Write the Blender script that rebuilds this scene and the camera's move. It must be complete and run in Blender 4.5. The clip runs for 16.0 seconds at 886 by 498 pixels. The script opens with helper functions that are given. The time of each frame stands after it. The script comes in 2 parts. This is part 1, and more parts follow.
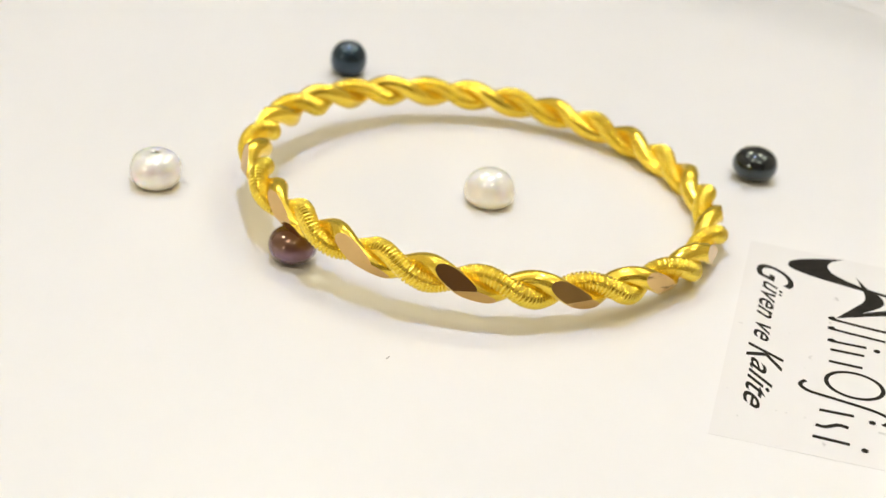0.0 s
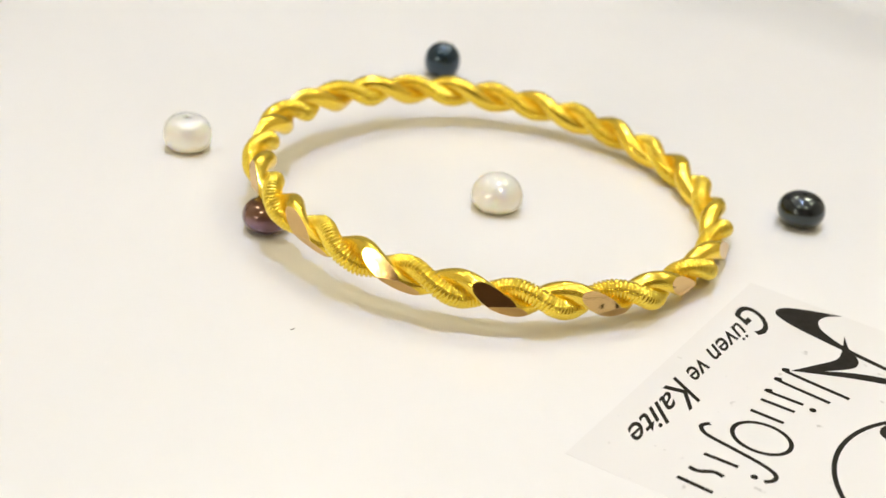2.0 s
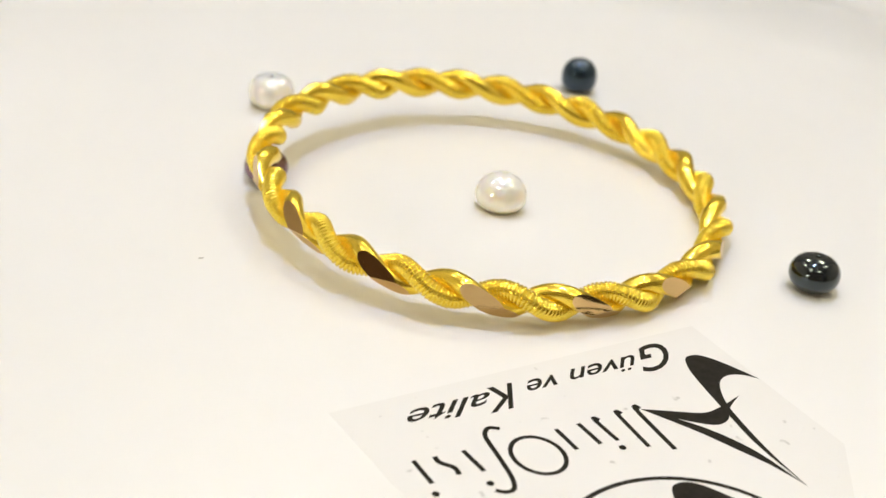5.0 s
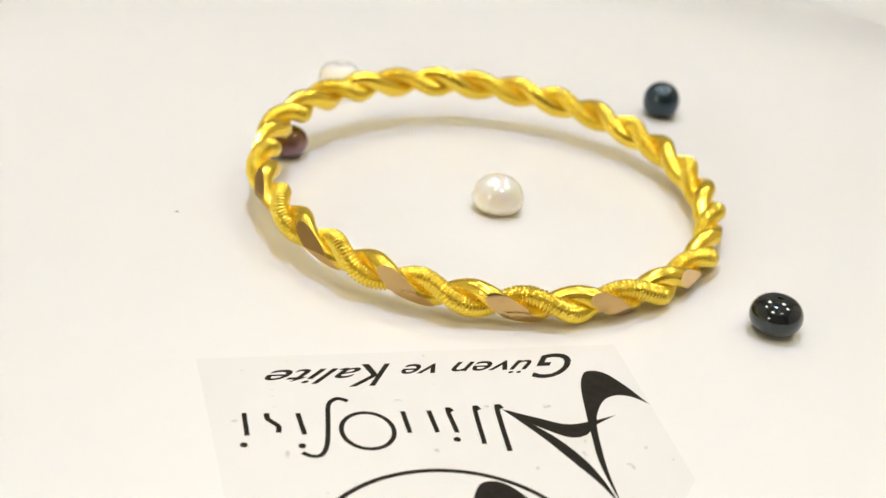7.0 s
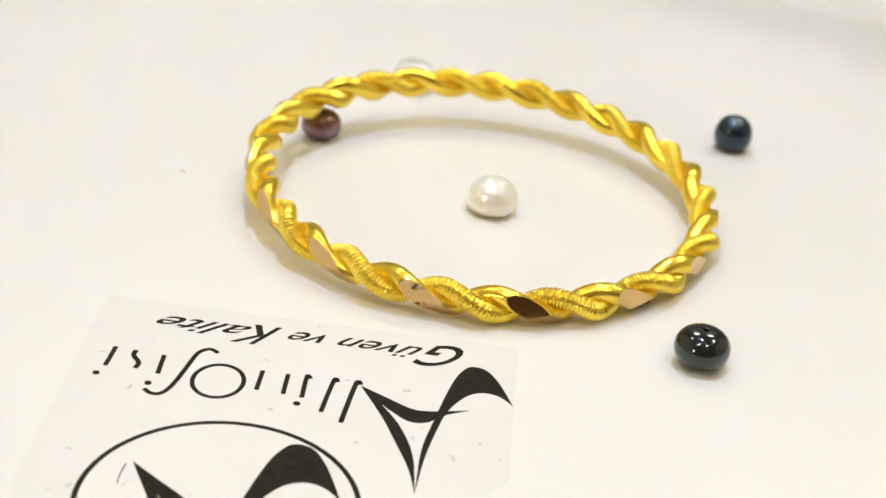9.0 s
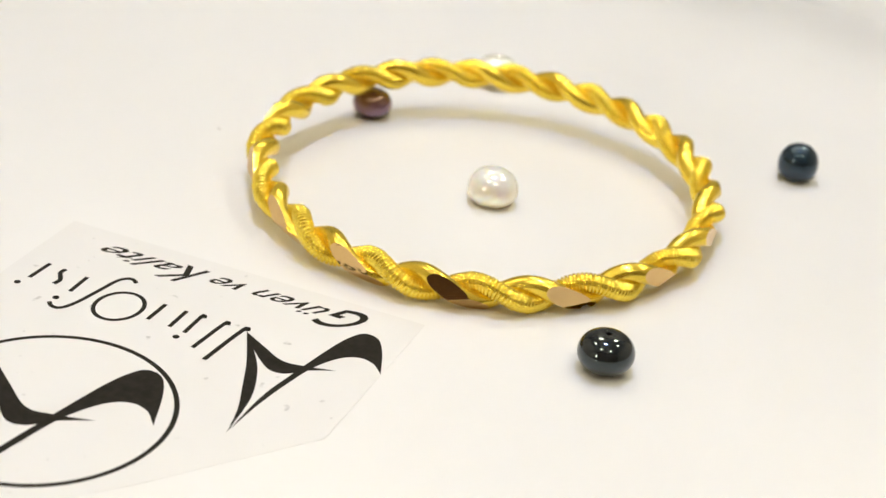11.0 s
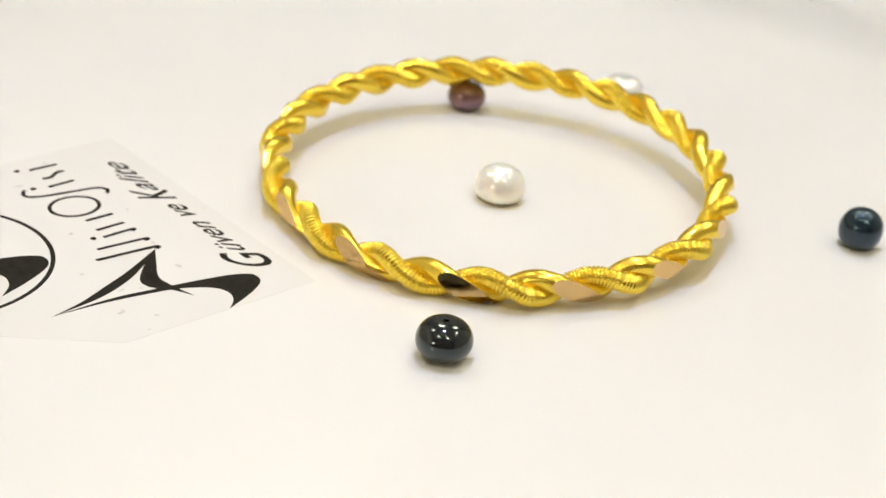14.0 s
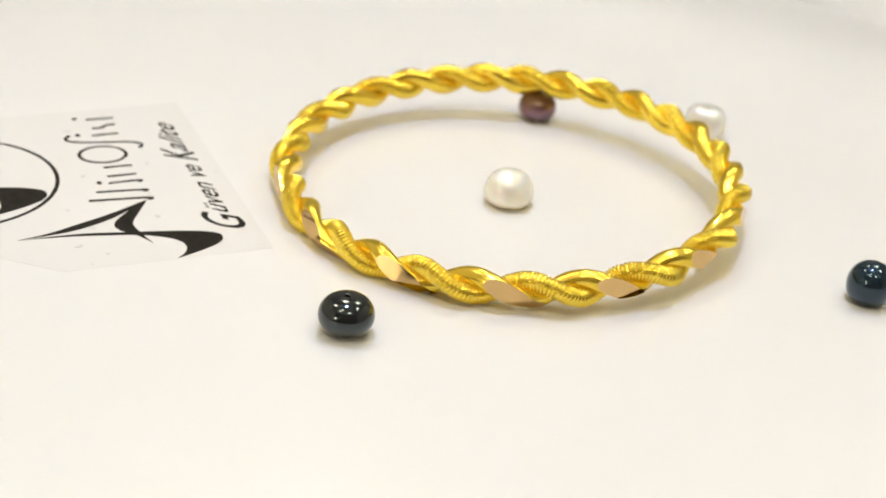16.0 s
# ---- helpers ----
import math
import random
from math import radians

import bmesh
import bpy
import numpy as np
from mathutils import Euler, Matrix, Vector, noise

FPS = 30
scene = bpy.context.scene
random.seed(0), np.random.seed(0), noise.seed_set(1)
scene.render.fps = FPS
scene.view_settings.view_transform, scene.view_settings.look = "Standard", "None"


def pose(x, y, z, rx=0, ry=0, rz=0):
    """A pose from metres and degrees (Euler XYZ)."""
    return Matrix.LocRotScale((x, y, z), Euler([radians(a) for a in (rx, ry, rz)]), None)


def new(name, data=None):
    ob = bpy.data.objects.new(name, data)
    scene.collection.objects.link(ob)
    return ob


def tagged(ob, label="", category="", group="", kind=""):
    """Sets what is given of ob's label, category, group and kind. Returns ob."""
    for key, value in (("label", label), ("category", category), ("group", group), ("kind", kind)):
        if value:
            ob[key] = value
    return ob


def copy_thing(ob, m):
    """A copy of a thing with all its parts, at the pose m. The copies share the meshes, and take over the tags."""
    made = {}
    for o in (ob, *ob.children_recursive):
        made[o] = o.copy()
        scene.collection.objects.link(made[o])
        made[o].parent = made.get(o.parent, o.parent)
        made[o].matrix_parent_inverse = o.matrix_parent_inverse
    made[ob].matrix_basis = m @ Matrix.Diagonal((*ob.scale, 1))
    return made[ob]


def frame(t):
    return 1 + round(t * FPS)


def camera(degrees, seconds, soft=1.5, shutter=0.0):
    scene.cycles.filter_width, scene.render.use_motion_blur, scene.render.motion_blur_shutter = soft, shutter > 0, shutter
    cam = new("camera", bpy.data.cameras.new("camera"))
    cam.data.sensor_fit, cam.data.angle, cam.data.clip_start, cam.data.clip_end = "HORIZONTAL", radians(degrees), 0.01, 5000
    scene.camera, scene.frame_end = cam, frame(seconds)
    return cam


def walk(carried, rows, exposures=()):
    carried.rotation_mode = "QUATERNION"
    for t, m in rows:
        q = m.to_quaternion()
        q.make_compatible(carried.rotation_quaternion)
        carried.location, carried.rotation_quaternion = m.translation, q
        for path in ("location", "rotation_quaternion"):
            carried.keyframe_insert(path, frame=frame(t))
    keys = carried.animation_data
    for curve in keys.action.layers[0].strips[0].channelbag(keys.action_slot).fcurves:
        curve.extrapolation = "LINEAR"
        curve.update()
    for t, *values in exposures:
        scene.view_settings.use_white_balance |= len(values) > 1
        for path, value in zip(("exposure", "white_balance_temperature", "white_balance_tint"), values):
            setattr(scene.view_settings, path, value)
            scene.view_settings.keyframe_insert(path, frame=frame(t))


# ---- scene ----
MM = 0.001

# ---- camera and its path: seconds, turntable angle, eye in millimetres, tilt, roll, heading in degrees
PATH = [
    (0, 62.70, 0.55, -188.39, 89.73, 62.290, 5.907, 2.385), (0.5, 58.45, 0.39, -187.92, 89.98, 62.297, 6.021, 2.285),
    (1, 54.11, 0.23, -187.67, 90.29, 62.296, 6.133, 2.377), (1.5, 49.74, -0.03, -187.17, 90.15, 62.263, 6.286, 2.581),
    (2, 45.44, -0.24, -186.83, 89.88, 62.280, 6.102, 2.608), (2.5, 41.16, -0.30, -187.21, 89.87, 62.147, 6.231, 2.498),
    (3, 36.84, -0.59, -186.90, 89.61, 62.198, 6.083, 2.598), (3.5, 32.51, -0.70, -186.76, 89.77, 62.205, 6.145, 2.617),
    (4, 28.23, -0.94, -186.90, 89.93, 62.239, 6.117, 2.619), (6.5, 6.33, -0.83, -187.00, 90.18, 62.370, 6.316, 2.715),
    (7, 2.01, -0.77, -187.31, 90.69, 62.357, 6.355, 2.567), (7.5, -2.40, -0.48, -187.25, 90.58, 62.492, 6.227, 2.471),
    (8, -6.88, -0.03, -187.42, 90.59, 62.548, 6.266, 2.396), (8.5, -11.25, 0.01, -187.70, 91.01, 62.557, 6.332, 2.360),
    (9, -15.61, -0.18, -187.40, 90.80, 62.517, 6.351, 2.446), (11.5, -37.66, 0.32, -187.24, 89.86, 62.392, 6.148, 2.412),
    (12, -41.98, 0.24, -187.57, 89.95, 62.572, 6.198, 2.326), (12.5, -46.28, 0.11, -187.45, 90.45, 62.631, 6.274, 2.237),
    (13, -50.75, 0.10, -186.79, 90.17, 62.557, 6.211, 2.384), (13.5, -55.12, -0.07, -186.81, 89.86, 62.443, 6.196, 2.460),
    (14, -59.38, -0.29, -187.23, 90.17, 62.234, 6.178, 2.331), (14.5, -63.74, -0.41, -187.33, 90.22, 62.329, 6.163, 2.335),
    (15, -68.16, -0.34, -187.42, 90.18, 62.318, 6.171, 2.344), (15.5, -72.57, -0.34, -187.57, 90.03, 62.412, 6.427, 2.365),
    (16, -76.99, -0.49, -187.50, 90.27, 62.384, 6.189, 2.495),
]


def camera_pose(row):
    _, _, x, y, z, tilt, roll, heading = row
    turn = Matrix.Rotation(radians(heading), 4, "Z") @ Matrix.Rotation(radians(tilt), 4, "X") @ Matrix.Rotation(radians(roll), 4, "Z")
    return Matrix.Translation((x * MM, y * MM, z * MM)) @ turn


cam = camera(34.71, 16.0)
cam.data.dof.use_dof = True
cam.data.dof.focus_distance = 0.17
cam.data.dof.aperture_fstop = 32
walk(cam, [(row[0], camera_pose(row)) for row in PATH])

# ---- light: the shop's ceiling panels and downlights are glowing meshes, built with the room
world = bpy.data.worlds.new("room_air")
world.use_nodes = True
world.node_tree.nodes["Background"].inputs[0].default_value = (1.0, 0.93, 0.84, 1)
world.node_tree.nodes["Background"].inputs[1].default_value = 0.05
scene.world = world
scene.view_settings.exposure = -0.05
PANEL_GLOW, SPOT_GLOW, KEY_GLOW = 44.0, 300.0, 330.0


# ---- materials
def material(name, base=(0.8, 0.8, 0.8), rough=0.5, metal=0.0, **more):
    m = bpy.data.materials.new(name)
    m.use_nodes = True
    b = m.node_tree.nodes["Principled BSDF"]
    b.inputs["Base Color"].default_value = (*base, 1)
    b.inputs["Roughness"].default_value = rough
    b.inputs["Metallic"].default_value = metal
    for key, value in more.items():
        b.inputs[key.replace("_", " ")].default_value = value
    return m, m.node_tree, b


def noise_node(tree, scale, detail=4.0, coords="Object"):
    n = tree.nodes.new("ShaderNodeTexNoise")
    n.inputs["Scale"].default_value = scale
    n.inputs["Detail"].default_value = detail
    c = tree.nodes.new("ShaderNodeTexCoord")
    tree.links.new(c.outputs[coords], n.inputs["Vector"])
    return n


def ramp(tree, source, stops):
    r = tree.nodes.new("ShaderNodeValToRGB")
    while len(r.color_ramp.elements) < len(stops):
        r.color_ramp.elements.new(0.5)
    for e, (at, colour) in zip(r.color_ramp.elements, stops):
        e.position, e.color = at, (*colour, 1)
    tree.links.new(source, r.inputs[0])
    return r.outputs[0]


def spread(tree, source, low, high):
    r = tree.nodes.new("ShaderNodeMapRange")
    r.inputs["To Min"].default_value, r.inputs["To Max"].default_value = low, high
    tree.links.new(source, r.inputs["Value"])
    return r.outputs[0]


def bump(tree, b, source, strength, distance):
    n = tree.nodes.new("ShaderNodeBump")
    n.inputs["Strength"].default_value, n.inputs["Distance"].default_value = strength, distance
    tree.links.new(source, n.inputs["Height"])
    tree.links.new(n.outputs[0], b.inputs["Normal"])


def make_white_gloss():
    m, t, b = material("white_gloss_acrylic", rough=0.3, Specular_IOR_Level=0.8)
    n = noise_node(t, 9, 5)
    t.links.new(ramp(t, n.outputs[0], [(0.3, (0.79, 0.775, 0.755)), (0.7, (0.83, 0.815, 0.795))]), b.inputs["Base Color"])
    n2 = noise_node(t, 60, 6)
    t.links.new(spread(t, n2.outputs[0], 0.27, 0.36), b.inputs["Roughness"])
    bump(t, b, noise_node(t, 35, 2).outputs[0], 0.05, 0.0004)
    return m


def make_gold(name, colour, rough_low, rough_high, grain, metal=1.0, grain_scale=1800, relief=0.00008):
    m, t, b = material(name, colour, 0.25, metal)
    n = noise_node(t, 700, 4)
    t.links.new(spread(t, n.outputs[0], rough_low, rough_high), b.inputs["Roughness"])
    n2 = noise_node(t, grain_scale, 3)
    bump(t, b, n2.outputs[0], grain, relief)
    n3 = noise_node(t, 260, 3)
    low = tuple(c * 0.93 for c in colour)
    t.links.new(ramp(t, n3.outputs[0], [(0.35, low), (0.65, colour)]), b.inputs["Base Color"])
    return m


def make_pearl(name, colours, rough, film=0.0, coat=0.6, metal=0.0, tint=None, glow=0.0, dents=0.14, gloss=0.09):
    """Nacre: colours, some with painted light, drift up the pearl and in soft clouds, under a clear gloss."""
    m, t, b = material(name, colours[0], rough, metal, Coat_Weight=coat, Coat_Roughness=gloss, Specular_IOR_Level=0.75)
    c = t.nodes.new("ShaderNodeTexCoord")
    sep = t.nodes.new("ShaderNodeSeparateXYZ")
    t.links.new(c.outputs["Generated"], sep.inputs[0])
    n = noise_node(t, 300, 3)
    mix = t.nodes.new("ShaderNodeMath")
    mix.operation = "MULTIPLY_ADD"
    t.links.new(n.outputs[0], mix.inputs[0])
    mix.inputs[1].default_value = 0.5
    t.links.new(sep.outputs[2], mix.inputs[2])
    stops = [(0.3 + 0.9 * k / max(1, len(colours) - 1) * 0.9, col) for k, col in enumerate(colours)]
    t.links.new(ramp(t, mix.outputs[0], stops), b.inputs["Base Color"])
    if film:
        b.inputs["Thin Film Thickness"].default_value = film
        b.inputs["Thin Film IOR"].default_value = 1.6
    if tint:
        b.inputs["Specular Tint"].default_value = (*tint, 1)
    b.inputs["Subsurface Weight"].default_value = glow
    b.inputs["Subsurface Scale"].default_value = 0.0028
    b.inputs["Subsurface Radius"].default_value = (1.0, 0.85, 0.5)
    bump(t, b, noise_node(t, 420, 2).outputs[0], dents, 0.0004)
    t.links.new(b.inputs["Normal"].links[0].from_socket, b.inputs["Coat Normal"])
    return m


def make_sheet():
    m, t, b = material("satin_film", rough=0.38, Specular_IOR_Level=0.5)
    n = noise_node(t, 420, 2)
    t.links.new(ramp(t, n.outputs[0], [(0.25, (0.56, 0.54, 0.52)), (0.31, (0.785, 0.767, 0.745))]), b.inputs["Base Color"])
    bump(t, b, noise_node(t, 120, 3).outputs[0], 0.1, 0.0002)
    return m


def make_ink():
    m, t, b = material("black_ink", rough=0.6, Specular_IOR_Level=0.06)
    n = noise_node(t, 900, 5)
    t.links.new(ramp(t, n.outputs[0], [(0.3, (0.017, 0.015, 0.012)), (0.75, (0.027, 0.023, 0.019))]), b.inputs["Base Color"])
    return m


def make_paint(name, colour, scale=6):
    m, t, b = material(name, colour, 0.6)
    n = noise_node(t, scale, 6)
    low = tuple(c * 0.88 for c in colour)
    t.links.new(ramp(t, n.outputs[0], [(0.35, low), (0.65, colour)]), b.inputs["Base Color"])
    bump(t, b, noise_node(t, 80, 4).outputs[0], 0.1, 0.001)
    return m


def make_glow(name, colour, strength):
    m, t, b = material(name, (0.9, 0.9, 0.9), 0.5)
    b.inputs["Emission Color"].default_value = (*colour, 1)
    b.inputs["Emission Strength"].default_value = strength
    return m


WHITE = make_white_gloss()
GOLD = make_gold("satin_gold", (1.0, 0.735, 0.085), 0.17, 0.28, 0.14, 0.8)
COIL = make_gold("ridged_gold", (1.0, 0.76, 0.09), 0.12, 0.2, 0.35, 0.77)
CUT = make_gold("cut_gold", (0.72, 0.49, 0.21), 0.03, 0.07, 0.04, 1.0, 900, 0.0001)
# the amber first stop paints warm bounced light into the foot
PEARL_WHITE = make_pearl("white_nacre", [(0.86, 0.74, 0.50), (0.91, 0.89, 0.81), (0.91, 0.85, 0.80), (0.93, 0.92, 0.87)], 0.18, 0, 1.0, 0.2, glow=0.6, dents=0.45, gloss=0.08)
PEARL_BLACK = make_pearl("black_nacre", [(0.010, 0.010, 0.009), (0.010, 0.013, 0.013), (0.012, 0.014, 0.016)], 0.13, 0, 0.4, 0.0, (0.72, 0.87, 0.93))
PEARL_TEAL = make_pearl("blue_black_nacre", [(0.016, 0.019, 0.024), (0.012, 0.020, 0.030), (0.012, 0.026, 0.04)], 0.2, 0, 0.4, 0.2, (0.5, 0.75, 1.0))
# the orange-brown last stop paints the bangle's reflection into the crown
PEARL_PURPLE = make_pearl("purple_nacre", [(0.13, 0.085, 0.13), (0.22, 0.11, 0.15), (0.20, 0.10, 0.06)], 0.16, 0, 0.6, 0.5)
HOLE_PALE = material("drill_hole_brown", (0.24, 0.19, 0.13), 0.8)[0]
HOLE = material("drill_hole_dark", (0.008, 0.007, 0.007), 0.9, Specular_IOR_Level=0.05)[0]
SHEET, INK = make_sheet(), make_ink()
TABLE = make_paint("table_laminate", (0.76, 0.745, 0.73), 12)
WALL_PAINT = make_paint("warm_wall_paint", (0.62, 0.54, 0.45))
TAUPE_WALL = make_paint("taupe_wall_paint", (0.20, 0.185, 0.165))
DARK_WALL = make_paint("dark_brown_reflected_wall", (0.13, 0.075, 0.048))
CEILING_PAINT = make_paint("grey_ceiling_paint", (0.68, 0.66, 0.63))
FLOOR_TILE = make_paint("grey_floor", (0.35, 0.33, 0.31), 3)
PANEL_LIGHT = make_glow("panel_glow", (1.0, 0.938, 0.70), PANEL_GLOW)
SPOT_LIGHT = make_glow("downlight_glow", (1.0, 0.88, 0.58), SPOT_GLOW)
KEY_LIGHT = make_glow("cool_downlight_glow", (0.56, 0.67, 1.0), KEY_GLOW)
TRIM = make_paint("white_metal_trim", (0.75, 0.74, 0.72), 20)
LINT = material("grey_lint", (0.36, 0.33, 0.31), 0.9)[0]


# ---- building helpers
def part(name, bm, mat, parent=None, label="", smooth=True):
    me = bpy.data.meshes.new(name)
    for f in bm.faces:
        f.smooth = f.smooth or smooth
    bm.to_mesh(me)
    bm.free()
    for m in (mat if isinstance(mat, (list, tuple)) else [mat]):
        me.materials.append(m)
    ob = new(name, me)
    ob.parent = parent
    if label:
        ob["label"] = label
    return ob


def box(bm, lo, hi):
    r = bmesh.ops.create_cube(bm, size=1.0)
    for v in r["verts"]:
        v.co = Vector([(a + b) / 2 + c * (b - a) for a, b, c in zip(lo, hi, v.co)])
    return r["verts"]


def lathe(bm, profile, steps=48, centre=(0, 0)):
    """Turn (radius, height) pairs round the z axis; ends with radius 0 close to a point."""
    rings = []
    for r, z in profile:
        if r < 1e-9:
            rings.append([bm.verts.new((centre[0], centre[1], z))])
        else:
            rings.append([bm.verts.new((centre[0] + r * math.cos(math.tau * k / steps), centre[1] + r * math.sin(math.tau * k / steps), z)) for k in range(steps)])
    for a, b in zip(rings, rings[1:]):
        for k in range(steps):
            n = (k + 1) % steps
            quad = [a[k % len(a)], a[n % len(a)], b[n % len(b)], b[k % len(b)]]
            quad = list(dict.fromkeys(quad))
            if len(quad) > 2:
                bm.faces.new(quad)
    bmesh.ops.recalc_face_normals(bm, faces=bm.faces)


def extrude_outline(bm, points, z0, z1):
    """A flat plate from an outline of (x, y)."""
    low = [bm.verts.new((x, y, z0)) for x, y in points]
    high = [bm.verts.new((x, y, z1)) for x, y in points]
    bm.faces.new(high)
    bm.faces.new(low[::-1])
    for k in range(len(points)):
        n = (k + 1) % len(points)
        bm.faces.new((low[k], low[n], high[n], high[k]))
    bmesh.ops.recalc_face_normals(bm, faces=bm.faces)
    bmesh.ops.triangulate(bm, faces=[f for f in bm.faces if len(f.verts) > 4])


def rounded(points, sharp=(), steps=5):
    """A smooth closed line through the points; those whose index is in sharp stay corners."""
    n, out = len(points), []
    for k in range(n):
        p = [Vector(points[(k + j) % n]) for j in (-1, 0, 1, 2)]
        m0 = (p[1] - p[0]) * 0.4 if k in sharp else (p[2] - p[0]) / 2
        m1 = (p[3] - p[2]) * 0.4 if (k + 1) % n in sharp else (p[3] - p[1]) / 2
        if k in sharp:
            m0 = (p[2] - p[1]) * 0.6
        if (k + 1) % n in sharp:
            m1 = (p[2] - p[1]) * 0.6
        for s in range(steps):
            u = s / steps
            out.append((2 * u**3 - 3 * u**2 + 1) * p[1] + (u**3 - 2 * u**2 + u) * m0 + (3 * u**2 - 2 * u**3) * p[2] + (u**3 - u**2) * m1)
    return [(v.x, v.y) for v in out]


def stroke(points, width):
    """The outline of a pen stroke along the points."""
    left, right = [], []
    for k, q in enumerate(points):
        a, b = Vector(points[max(0, k - 1)]), Vector(points[min(len(points) - 1, k + 1)])
        side = (b - a).normalized().orthogonal() * width / 2
        left.append(tuple(Vector(q) + side))
        right.append(tuple(Vector(q) - side))
    return left + right[::-1]


def smooth_line(points, steps=5):
    """An open line eased through the points; two points stay a straight bar."""
    if len(points) < 3:
        return points
    ends = [points[0], *points, points[-1]]
    out = []
    for k in range(1, len(ends) - 2):
        a, b, c, e = (Vector(q) for q in ends[k - 1:k + 3])
        for j in range(steps):
            u = j / steps
            out.append(tuple(0.5 * (2 * b + (c - a) * u + (2 * a - 5 * b + 4 * c - e) * u * u + (3 * b - a - 3 * c + e) * u**3)))
    return [*out, points[-1]]


# ---- the unseen room round the table; north and south wall tones steer reflections
def make_room():
    x0, x1, y0, y1, floor_z, top = -1.6, 1.6, -1.5, 1.7, -0.78, 1.75
    for name, lo, hi, mat, label in (
        ("floor", (x0, y0, floor_z - 0.1), (x1, y1, floor_z), FLOOR_TILE, "plain grey shop floor"),
        # added out of view, kept dark so the plate's far side reflects less
        ("wall_north", (x0, y1, floor_z), (x1, y1 + 0.1, top), TAUPE_WALL, "unseen taupe wall behind the table, added dark to dim the plate"),
        # added out of view: its dark brown mirrors in the front facets
        ("wall_south", (x0, y0 - 0.1, floor_z), (x1, y0, top), DARK_WALL, "unseen dark brown wall, added for the gold facets to reflect"),
        ("wall_east", (x1, y0 - 0.1, floor_z), (x1 + 0.1, y1 + 0.1, top), WALL_PAINT, "warm beige painted wall"),
        ("wall_west", (x0 - 0.1, y0 - 0.1, floor_z), (x0, y1 + 0.1, top), WALL_PAINT, "warm beige painted wall"),
        ("ceiling", (x0 - 0.1, y0 - 0.1, top), (x1 + 0.1, y1 + 0.1, top + 0.1), CEILING_PAINT, "plain grey painted ceiling"),
    ):
        bm = bmesh.new()
        box(bm, lo, hi)
        tagged(part(name, bm, mat, None, "", False), label, name.split("_")[0], "", "structure")
    return top


def make_downlight(r, light, label):
    lamp = tagged(new("downlight"), label, "downlight", "ceiling downlights")
    bm = bmesh.new()
    lathe(bm, [(r + 0.002, -0.002), (r + 0.006, -0.008), (r + 0.019, -0.008), (r + 0.021, 0.0)], 32)
    part("ring", bm, TRIM, lamp)
    bm = bmesh.new()
    lathe(bm, [(0.0, -0.004), (r, -0.004), (r, -0.001), (0.0, -0.001)], 32)
    part("lens", bm, light, lamp, "glowing lens", False)
    return lamp


TOP = make_room()
make_downlight(0.066, KEY_LIGHT, "large cool white round ceiling downlight, switched on").location = (-0.06, 0.2, TOP)
wash = make_downlight(0.121, PANEL_LIGHT, "wide warm round ceiling downlight, switched on")
wash.location = (0.95, 0.35, TOP)
for wx, wy in ((-1.05, 0.35), (-0.6, -0.8), (0.42, -0.95)):
    copy_thing(wash, Matrix.Translation((wx, wy, TOP)))
broad = make_downlight(0.142, PANEL_LIGHT, "broad warm round ceiling light, switched on")
broad.location = (0.62, 1.35, TOP)
copy_thing(broad, Matrix.Translation((-0.28, 1.32, TOP)))
wall_lamp = tagged(copy_thing(wash, pose(-1.2, -1.499, 0.6, 90)), "warm round wall light on the unseen dark wall, switched on", "wall light")
wall_lamp.name = "wall_light"
del wall_lamp["group"]
spot = make_downlight(0.015, SPOT_LIGHT, "small warm round ceiling downlight, switched on")
spot.location = (-0.35, -0.45, TOP)
for sx, sy in ((0.95, -0.1), (0.2, -0.55)):
    copy_thing(spot, Matrix.Translation((sx, sy, TOP)))


def make_table():
    bm = bmesh.new()
    box(bm, (-0.7, -0.42, -0.064), (0.7, 0.55, -0.034))
    bmesh.ops.bevel(bm, geom=list(bm.edges), offset=0.004, segments=3, affect="EDGES")
    table = tagged(new("table"), "off-white laminate table under the turntable", "table")
    part("tabletop", bm, TABLE, table)
    for x in (-0.62, 0.62):
        for y in (-0.35, 0.48):
            bm = bmesh.new()
            box(bm, (x - 0.025, y - 0.025, -0.78), (x + 0.025, y + 0.025, -0.064))
            bmesh.ops.bevel(bm, geom=list(bm.edges), offset=0.004, segments=2, affect="EDGES")
            part("leg", bm, TRIM, table)
    bm = bmesh.new()
    lathe(bm, [(0, -0.034), (0.105, -0.034), (0.108, -0.031), (0.106, -0.013), (0.09, -0.0125), (0.0, -0.0125)], 96)
    tagged(part("pedestal", bm, TRIM), "low round white pedestal under the turning plate", "pedestal")


make_table()

MOVERS = []  # each thing that rides on the plate, with its pose at angle nought


def rides(ob, m):
    MOVERS.append((ob, m.copy()))
    ob.matrix_basis = m
    return ob


def make_plate():
    bm = bmesh.new()
    r = 0.141
    lathe(bm, [(0, -0.0122), (r - 0.003, -0.0122), (r - 0.001, -0.0115), (r, -0.0095), (r, -0.003), (r - 0.0006, -0.001), (r - 0.0022, 0.0), (0.10, 0.0), (0.05, 0.0), (0, 0.0)], 160)
    return tagged(part("turntable_plate", bm, WHITE), "round glossy white turntable plate, slowly turning", "turntable")


rides(make_plate(), Matrix())


# ---- the bracelet: a smooth faceted strand and a wire-wound strand twisted together
RING_R, TWISTS, HELIX, STRAND, FIRST, DRIFT = 32.82, 15, 1.14, 1.34, radians(14.4), radians(2.0)


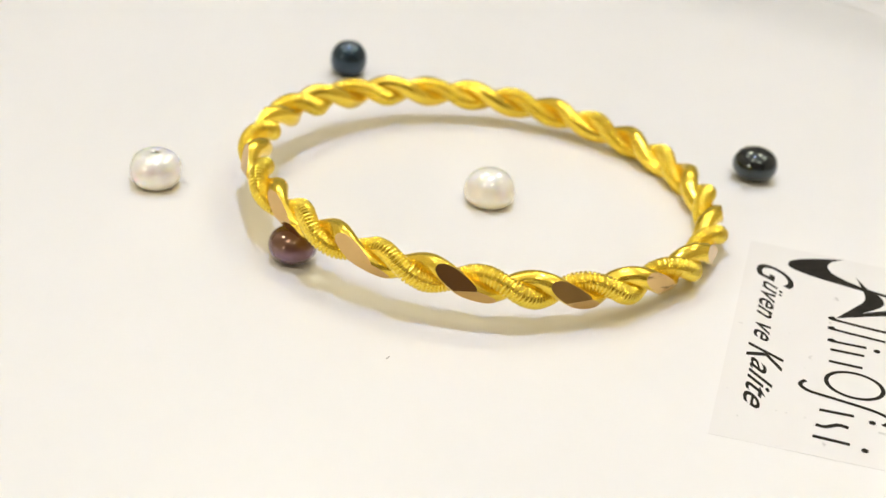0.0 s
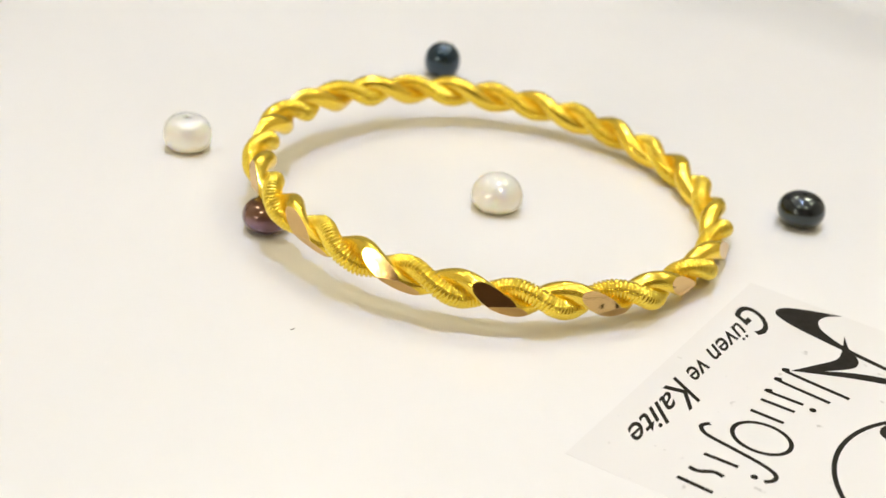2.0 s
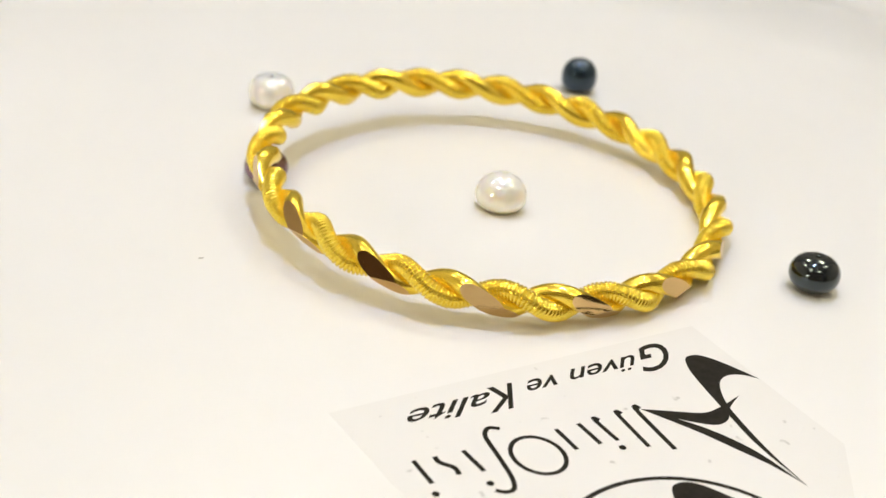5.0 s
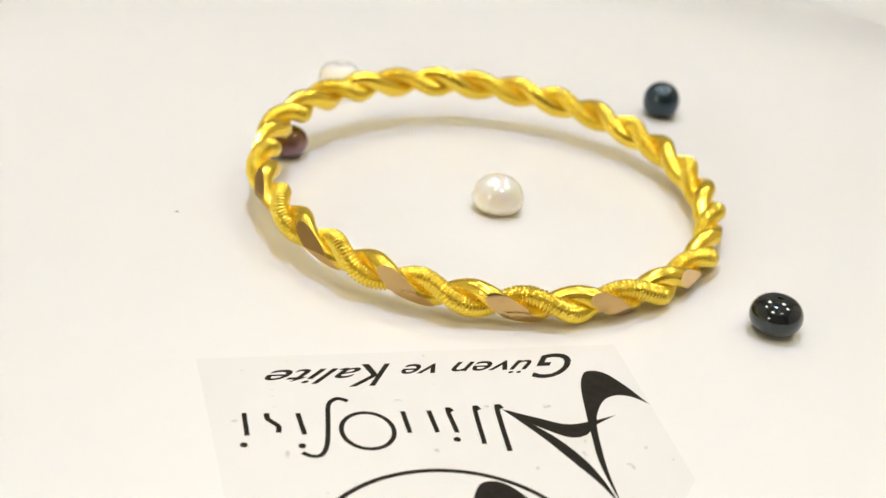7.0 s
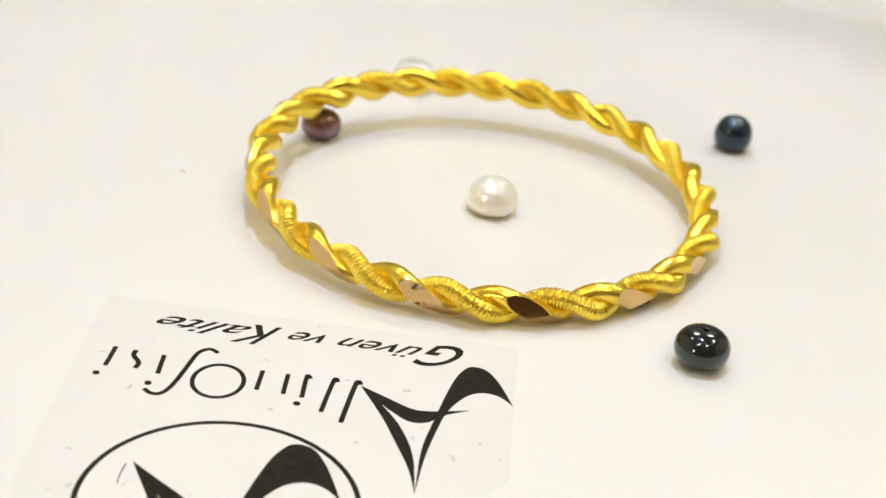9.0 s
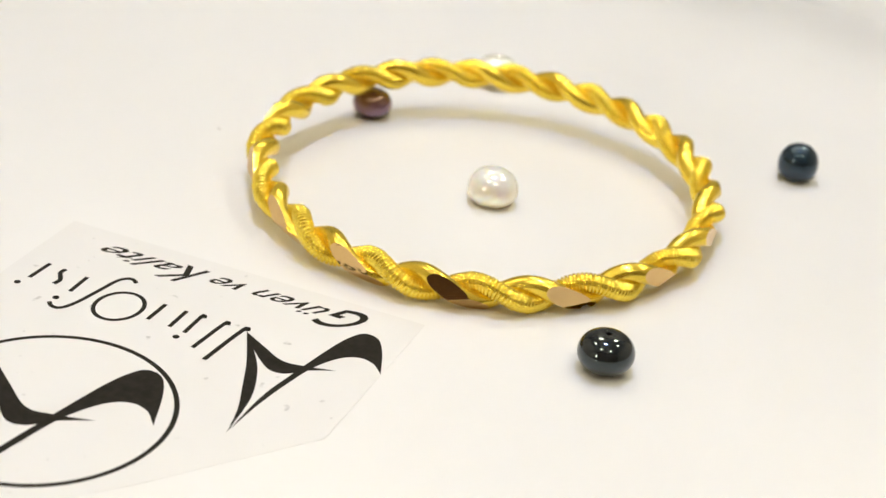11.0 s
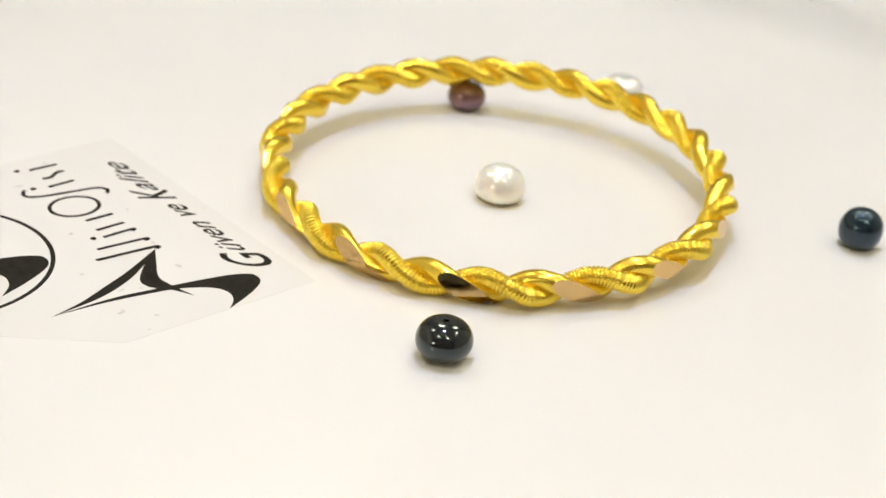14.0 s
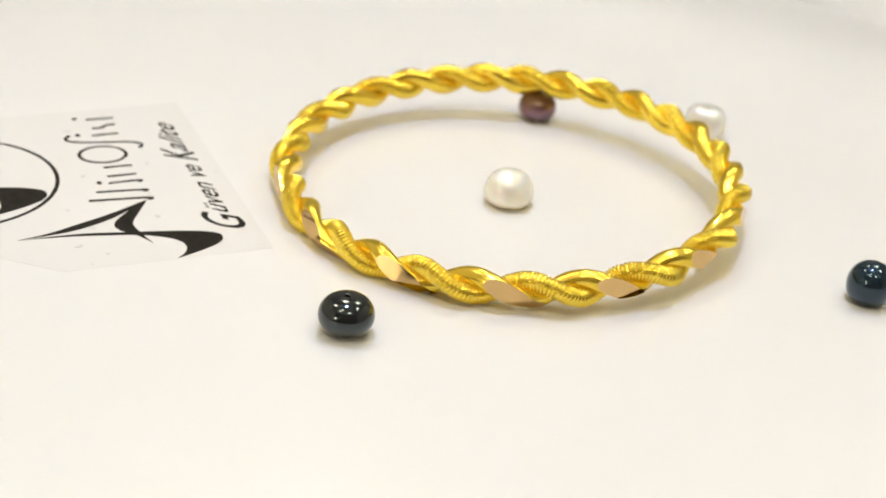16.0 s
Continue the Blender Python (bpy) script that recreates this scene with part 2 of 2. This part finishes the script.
def ring_radius(phi):
    """The bangle is a little out of round."""
    return RING_R - 0.11 * math.cos(2 * phi) - 0.08 * math.sin(2 * phi)


def slip(phi):
    """The twist is not quite even round the ring."""
    return DRIFT * math.sin(phi) + radians(0.7) * max(0.0, math.cos(phi + radians(125))) ** 4


def strand_axis(phi, shift):
    psi = -TWISTS * (phi - FIRST - slip(phi)) + shift
    u = ring_radius(phi) + HELIX * math.cos(psi)
    return Vector((u * math.cos(phi), u * math.sin(phi), HELIX * math.sin(psi))), psi


def strand_rings(count, around, shift, radius):
    """Vertex places of a tube along one strand; radius(k, angle) in millimetres."""
    for k in range(count):
        phi = math.tau * k / count
        p, psi = strand_axis(phi, shift)
        q, _ = strand_axis(phi + 1e-4, shift)
        t = (q - p).normalized()
        out = Vector((math.cos(phi) * math.cos(psi), math.sin(phi) * math.cos(psi), math.sin(psi)))
        e1 = (out - t * out.dot(t)).normalized()
        e2 = t.cross(e1)
        yield [(p + (e1 * math.cos(math.tau * j / around) + e2 * math.sin(math.tau * j / around)) * radius(k, math.tau * j / around)) * MM for j in range(around)]


def tube(rings):
    bm = bmesh.new()
    loops = [[bm.verts.new(c) for c in ring] for ring in rings]
    for a, b in zip(loops, loops[1:] + loops[:1]):
        for j in range(len(a)):
            n = (j + 1) % len(a)
            bm.faces.new((a[j], a[n], b[n], b[j])).smooth = True
    bmesh.ops.recalc_face_normals(bm, faces=bm.faces)
    return bm


def cut_flat(bm, phi, along, elev, swing, depth):
    """Shave the strand flat with one plane near the angle phi."""
    radial = Vector((math.cos(phi), math.sin(phi), 0))
    tang = Vector((-math.sin(phi), math.cos(phi), 0))
    n = (radial * math.cos(elev) * math.cos(swing) + tang * math.sin(swing) + Vector((0, 0, 1)) * math.sin(elev)).normalized()
    centre = radial * (ring_radius(phi) + HELIX) + tang * along + Vector((0, 0, -0.55 * along))
    at = (centre + n * (STRAND - depth)) * MM
    mid = radial * RING_R * MM
    near = [f for f in bm.faces if (f.calc_center_median() - mid).length < 5.2 * MM]
    geom = list({v for f in near for v in f.verts}) + list({e for f in near for e in f.edges}) + near
    r = bmesh.ops.bisect_plane(bm, geom=geom, dist=1e-7, plane_co=at, plane_no=n, clear_outer=True)
    edges = [e for e in r["geom_cut"] if isinstance(e, bmesh.types.BMEdge)]
    made = bmesh.ops.edgeloop_fill(bm, edges=edges, mat_nr=1, use_smooth=False)
    for e in edges:
        if e.is_valid:
            e.smooth = False
    return made


def make_bracelet():
    rng = random.Random(4)
    bracelet = tagged(new("bracelet"), "twisted yellow gold bangle resting on a dark pearl", "bracelet")
    bm = tube(strand_rings(600, 22, 0.0, lambda k, a: STRAND))
    for k in range(TWISTS):
        phi = FIRST + math.tau * k / TWISTS
        phi += slip(phi + slip(phi))
        cut_flat(bm, phi + radians(rng.uniform(-0.5, 0.5)), -1.3, radians(rng.uniform(5, 27)), radians(rng.uniform(-5, 5)), 0.95)
        cut_flat(bm, phi, 0.9, radians(rng.uniform(-36, -28)), radians(8), 0.72)
    part("smooth_strand", bm, [GOLD, CUT], bracelet, "smooth gold strand with polished flat facets", False)
    per = 8
    ridges = TWISTS * 33
    jitter = [rng.uniform(-0.035, 0.03) for _ in range(ridges)]

    def radius(k, a):
        ridge, f = divmod(k, per)
        f /= per
        return 0.98 + jitter[ridge] + 0.36 * max(0.0, 1 - abs(2 * f - 1) ** 2.4) ** 0.5

    bm = tube(strand_rings(ridges * per, 16, math.pi, radius))
    part("coiled_strand", bm, COIL, bracelet, "gold strand wound with fine ridged wire")
    return bracelet


RAISED = Matrix.Rotation(radians(147), 4, "Z") @ Matrix.Rotation(-0.0685, 4, "Y") @ Matrix.Rotation(-0.012, 4, "X") @ Matrix.Rotation(radians(-147), 4, "Z")
rides(make_bracelet(), Matrix.Translation((-3.72 * MM, 0.65 * MM, 4.63 * MM)) @ RAISED)


# ---- loose pearls
def make_pearl_thing(name, mat, label, across, low, high, foot, crown, hole, seed):
    """A freshwater pearl: wide settled foot, rounded crown, and a drilled hole where it shows."""
    rng = random.Random(seed)
    bm = bmesh.new()
    a, steps, profile = across / 2, 32, []
    for k in range(steps + 1):
        th = -math.pi / 2 + math.pi * k / steps
        c = max(0.0, math.cos(th))
        r = a * c ** (foot if th < 0 else crown) if c > 1e-6 else 0.0
        profile.append((r * MM, (low + math.sin(th) * (low if th < 0 else high)) * MM))
    hole_r = 0.36
    if hole:
        profile = [q for q in profile if q[0] > hole_r * MM * 1.3 or q[1] < low * MM]
        profile += [(hole_r * 1.12 * MM, profile[-1][1] + 0.02 * MM), (hole_r * MM, profile[-1][1] - 0.12 * MM)]
    lathe(bm, profile, 56)
    lump = Vector([rng.uniform(0, 9) for _ in range(3)])
    for v in bm.verts:
        d = 1 + noise.noise(Vector(v.co) * 230 + lump) * 0.013
        v.co.x *= d
        v.co.y *= d
    ob = tagged(part(name, bm, mat), label, "pearl", "loose pearls")
    if hole:
        bm = bmesh.new()
        top = profile[-1][1]
        lathe(bm, [(hole_r * MM, top), (hole_r * 0.98 * MM, top - 1.2 * MM), (0, top - 1.2 * MM)], 24)
        part("drill_hole", bm, hole, ob, "dark drilled hole")
    return ob


for mat, label, x, y, across, low, high, foot, crown, hole, seed in (
    (PEARL_WHITE, "creamy white pearl lying inside the bangle", -2.05, 0.45, 7.5, 1.9, 3.4, 0.5, 0.8, None, 1),
    (PEARL_WHITE, "creamy white button pearl with a drilled hole", -30.2, 39.2, 7.3, 2.3, 2.9, 0.48, 0.54, HOLE_PALE, 2),
    (PEARL_TEAL, "shiny blue-black round pearl on the plate", 25.3, 45.5, 6.3, 2.7, 3.2, 0.46, 0.86, None, 3),
    (PEARL_BLACK, "glossy black button pearl with a drilled hole", 34.85, -26.25, 7.0, 2.4, 2.6, 0.72, 0.74, HOLE, 4),
    (PEARL_PURPLE, "dark purple pearl propping up the bangle", -34.8, 11.1, 6.5, 2.25, 2.35, 0.7, 0.72, None, 5),
):
    rides(make_pearl_thing("pearl", mat, label, across, low, high, foot, crown, hole, seed), pose(x * MM, y * MM, 0, 0, 0, 40 * seed))


# ---- printed card
def make_card():
    card = tagged(new("printed_card"), "translucent white film card printed in black", "card")
    bm = bmesh.new()
    outline = [(-6.6, -4.3), (45.0, -3.6), (42.8, 35.0), (34.0, 54.0), (18.0, 54.0), (6.0, 40.4), (-7.0, 23.3)]
    extrude_outline(bm, [(x * MM, y * MM) for x, y in outline], 0.000004, 0.00004)
    part("sheet", bm, SHEET, card, "", False)
    z0, z1 = 0.00004, 0.000046
    layer = [0]

    def print_shape(name, points, label=""):
        bm = bmesh.new()
        layer[0] += 1
        extrude_outline(bm, [(x * MM, y * MM) for x, y in points], z0, z1 + layer[0] * 0.000002)
        return part(name, bm, INK, card, label, False)

    def print_ring(name, cx, cy, rx, ry, width):
        bm = bmesh.new()
        n = 72
        loops = []
        for s, z in ((-1, z0), (-1, z1), (1, z1), (1, z0)):
            loops.append([bm.verts.new(((cx + (rx + s * width / 2) * math.cos(math.tau * k / n)) * MM, (cy + (ry + s * width / 2) * math.sin(math.tau * k / n)) * MM, z)) for k in range(n)])
        for a, b in zip(loops, loops[1:]):
            for k in range(n):
                bm.faces.new((a[k], a[(k + 1) % n], b[(k + 1) % n], b[k]))
        bmesh.ops.recalc_face_normals(bm, faces=bm.faces)
        return part(name, bm, INK, card, "", False)

    for scale, dx, dy, reach in ((1.0, 0.0, 0.0, 0.0), (1.2, 17.9, 20.1, 1.0)):
        for shape, sharp in ((HOOK, (0, 8)), (BLADE, (0, 4)), (WING, (0, 4))):
            drawn = [(x + reach * 0.7 * max(0, x - 5) / 6.15, y - reach * 1.55 * max(0, x - 5) / 6.15) for x, y in shape]
            print_shape("emblem_mark", [(x * scale + dx, y * scale + dy) for x, y in rounded(drawn, sharp)])
    print_ring("emblem_ring", 21.95, 33.5, 14.3, 14.0, 0.6)
    print_shape("emblem_hairline", stroke([(32.7, 29.3), (32.75, 31.0), (32.6, 32.6)], 0.12))
    # the shop's name, as plain bars and an oval of its size
    for w, *line in BARS:
        print_shape("name_bar", stroke(smooth_line(line), w))
    for x, y in DOTS:
        print_shape("name_dot", [(x + 0.42 * math.cos(math.tau * k / 16), y + 0.42 * math.sin(math.tau * k / 16)) for k in range(16)])
    print_ring("name_oval", 27.2, 11.85, 2.9, 3.4, 0.55)
    # the slogan
    for word, x0, x1, base, cap in (("G", 0.0, 5.9, -2.5, 5.2), ("üven", 5.0, 15.3, -1.3, 3.0), ("ve", 16.9, 21.4, -1.1, 3.0), ("K", 22.4, 28.0, -1.4, 4.6), ("alite", 26.0, 37.5, -0.7, 3.1)):
        cu = bpy.data.curves.new("slogan", "FONT")
        cu.body, cu.shear, cu.size, cu.resolution_u, cu.offset = word, 0.66, 1.0, 4, 0.009
        tmp = new("slogan_text", cu)
        me = bpy.data.meshes.new_from_object(tmp.evaluated_get(bpy.context.evaluated_depsgraph_get()))
        bpy.data.objects.remove(tmp)
        xs = [v.co.x for v in me.vertices]
        for v in me.vertices:
            v.co = Vector(((x0 + (v.co.x - min(xs)) / (max(xs) - min(xs)) * (x1 - x0)) * MM, (base + v.co.y / 0.7 * cap) * MM, z1))
        me.materials.clear()
        me.materials.append(INK)
        new("slogan_word", me).parent = card
    return card


HOOK = [(2.6, 27.7), (2.8, 20.1), (2.15, 14.5), (0.75, 5.9), (-0.36, 2.5), (-1.5, 1.45), (-3.2, 1.95), (-4.9, 4.55), (-6.7, 8.8), (-5.0, 7.2), (-3.0, 6.85), (-1.1, 8.15), (0.65, 11.6), (1.57, 16.0), (2.3, 21.5)]
BLADE = [(11.15, 8.75), (8.1, 12.2), (5.6, 15.9), (3.6, 20.9), (2.6, 27.7), (3.8, 23.4), (5.7, 19.1), (7.8, 14.6)]
WING = [(11.15, 8.75), (7.6, 10.65), (4.5, 12.15), (1.9, 11.9), (-1.9, 10.8), (0.9, 12.5), (2.7, 14.35), (4.6, 14.7), (6.6, 13.45), (9.2, 11.05)]
BARS = [
    (0.6, (11.1, 8.6), (11.7, 8.5), (12.2, 16.7)), (0.55, (13.8, 8.7), (14.3, 8.4), (14.7, 15.2)), (0.55, (17.0, 8.8), (17.5, 8.4), (17.3, 12.9)),
    (0.55, (19.7, 8.5), (19.5, 12.7)), (0.55, (22.7, 8.5), (22.6, 12.6)),
    (0.55, (28.6, 6.1), (29.3, 5.6), (30.0, 5.6), (30.9, 6.8), (31.4, 10.3), (32.0, 14.1), (32.8, 15.9), (33.9, 16.1), (34.8, 15.4)),
    (0.55, (34.5, 8.1), (34.2, 12.1)), (0.6, (37.9, 7.9), (37.9, 9.0), (36.9, 10.4), (37.0, 11.6)), (0.55, (40.4, 7.7), (40.4, 11.9)),
]
DOTS = [(17.6, 14.2), (34.7, 14.2), (40.9, 13.6)]
CARD_POSE = pose(8.52 * MM, -40.24 * MM, 0, 0, 0, -164.7)
rides(make_card(), CARD_POSE)


# ---- lint on the plate
def make_lint(seed, length):
    rng = random.Random(seed)
    bm = bmesh.new()
    n, a = 6, rng.uniform(0, 6)
    pts, q = [], Vector((0, 0))
    for _ in range(n):
        pts.append(tuple(q * MM))
        a += rng.uniform(-0.7, 0.7)
        q = q + Vector((math.cos(a), math.sin(a))) * length / n
    extrude_outline(bm, stroke(pts, 0.09 * MM), 0.00001, 0.00009)
    return tagged(part("lint", bm, LINT, None, "", False), "tiny grey fibre of lint on the plate", "lint")


rides(make_lint(20, 0.8), Matrix.Translation((-46.7 * MM, -12.1 * MM, 0)))


def motions():
    times = [row[0] for row in PATH]
    angles = [row[1] for row in PATH]
    stops = sorted(set(times) | {4.5, 5.0, 5.5, 6.0, 9.5, 10.0, 10.5, 11.0})
    for ob, m in MOVERS:
        rows = []
        for t in stops:
            rows.append((t, Matrix.Rotation(radians(float(np.interp(t, times, angles))), 4, "Z") @ m))
        walk(ob, rows)


motions()
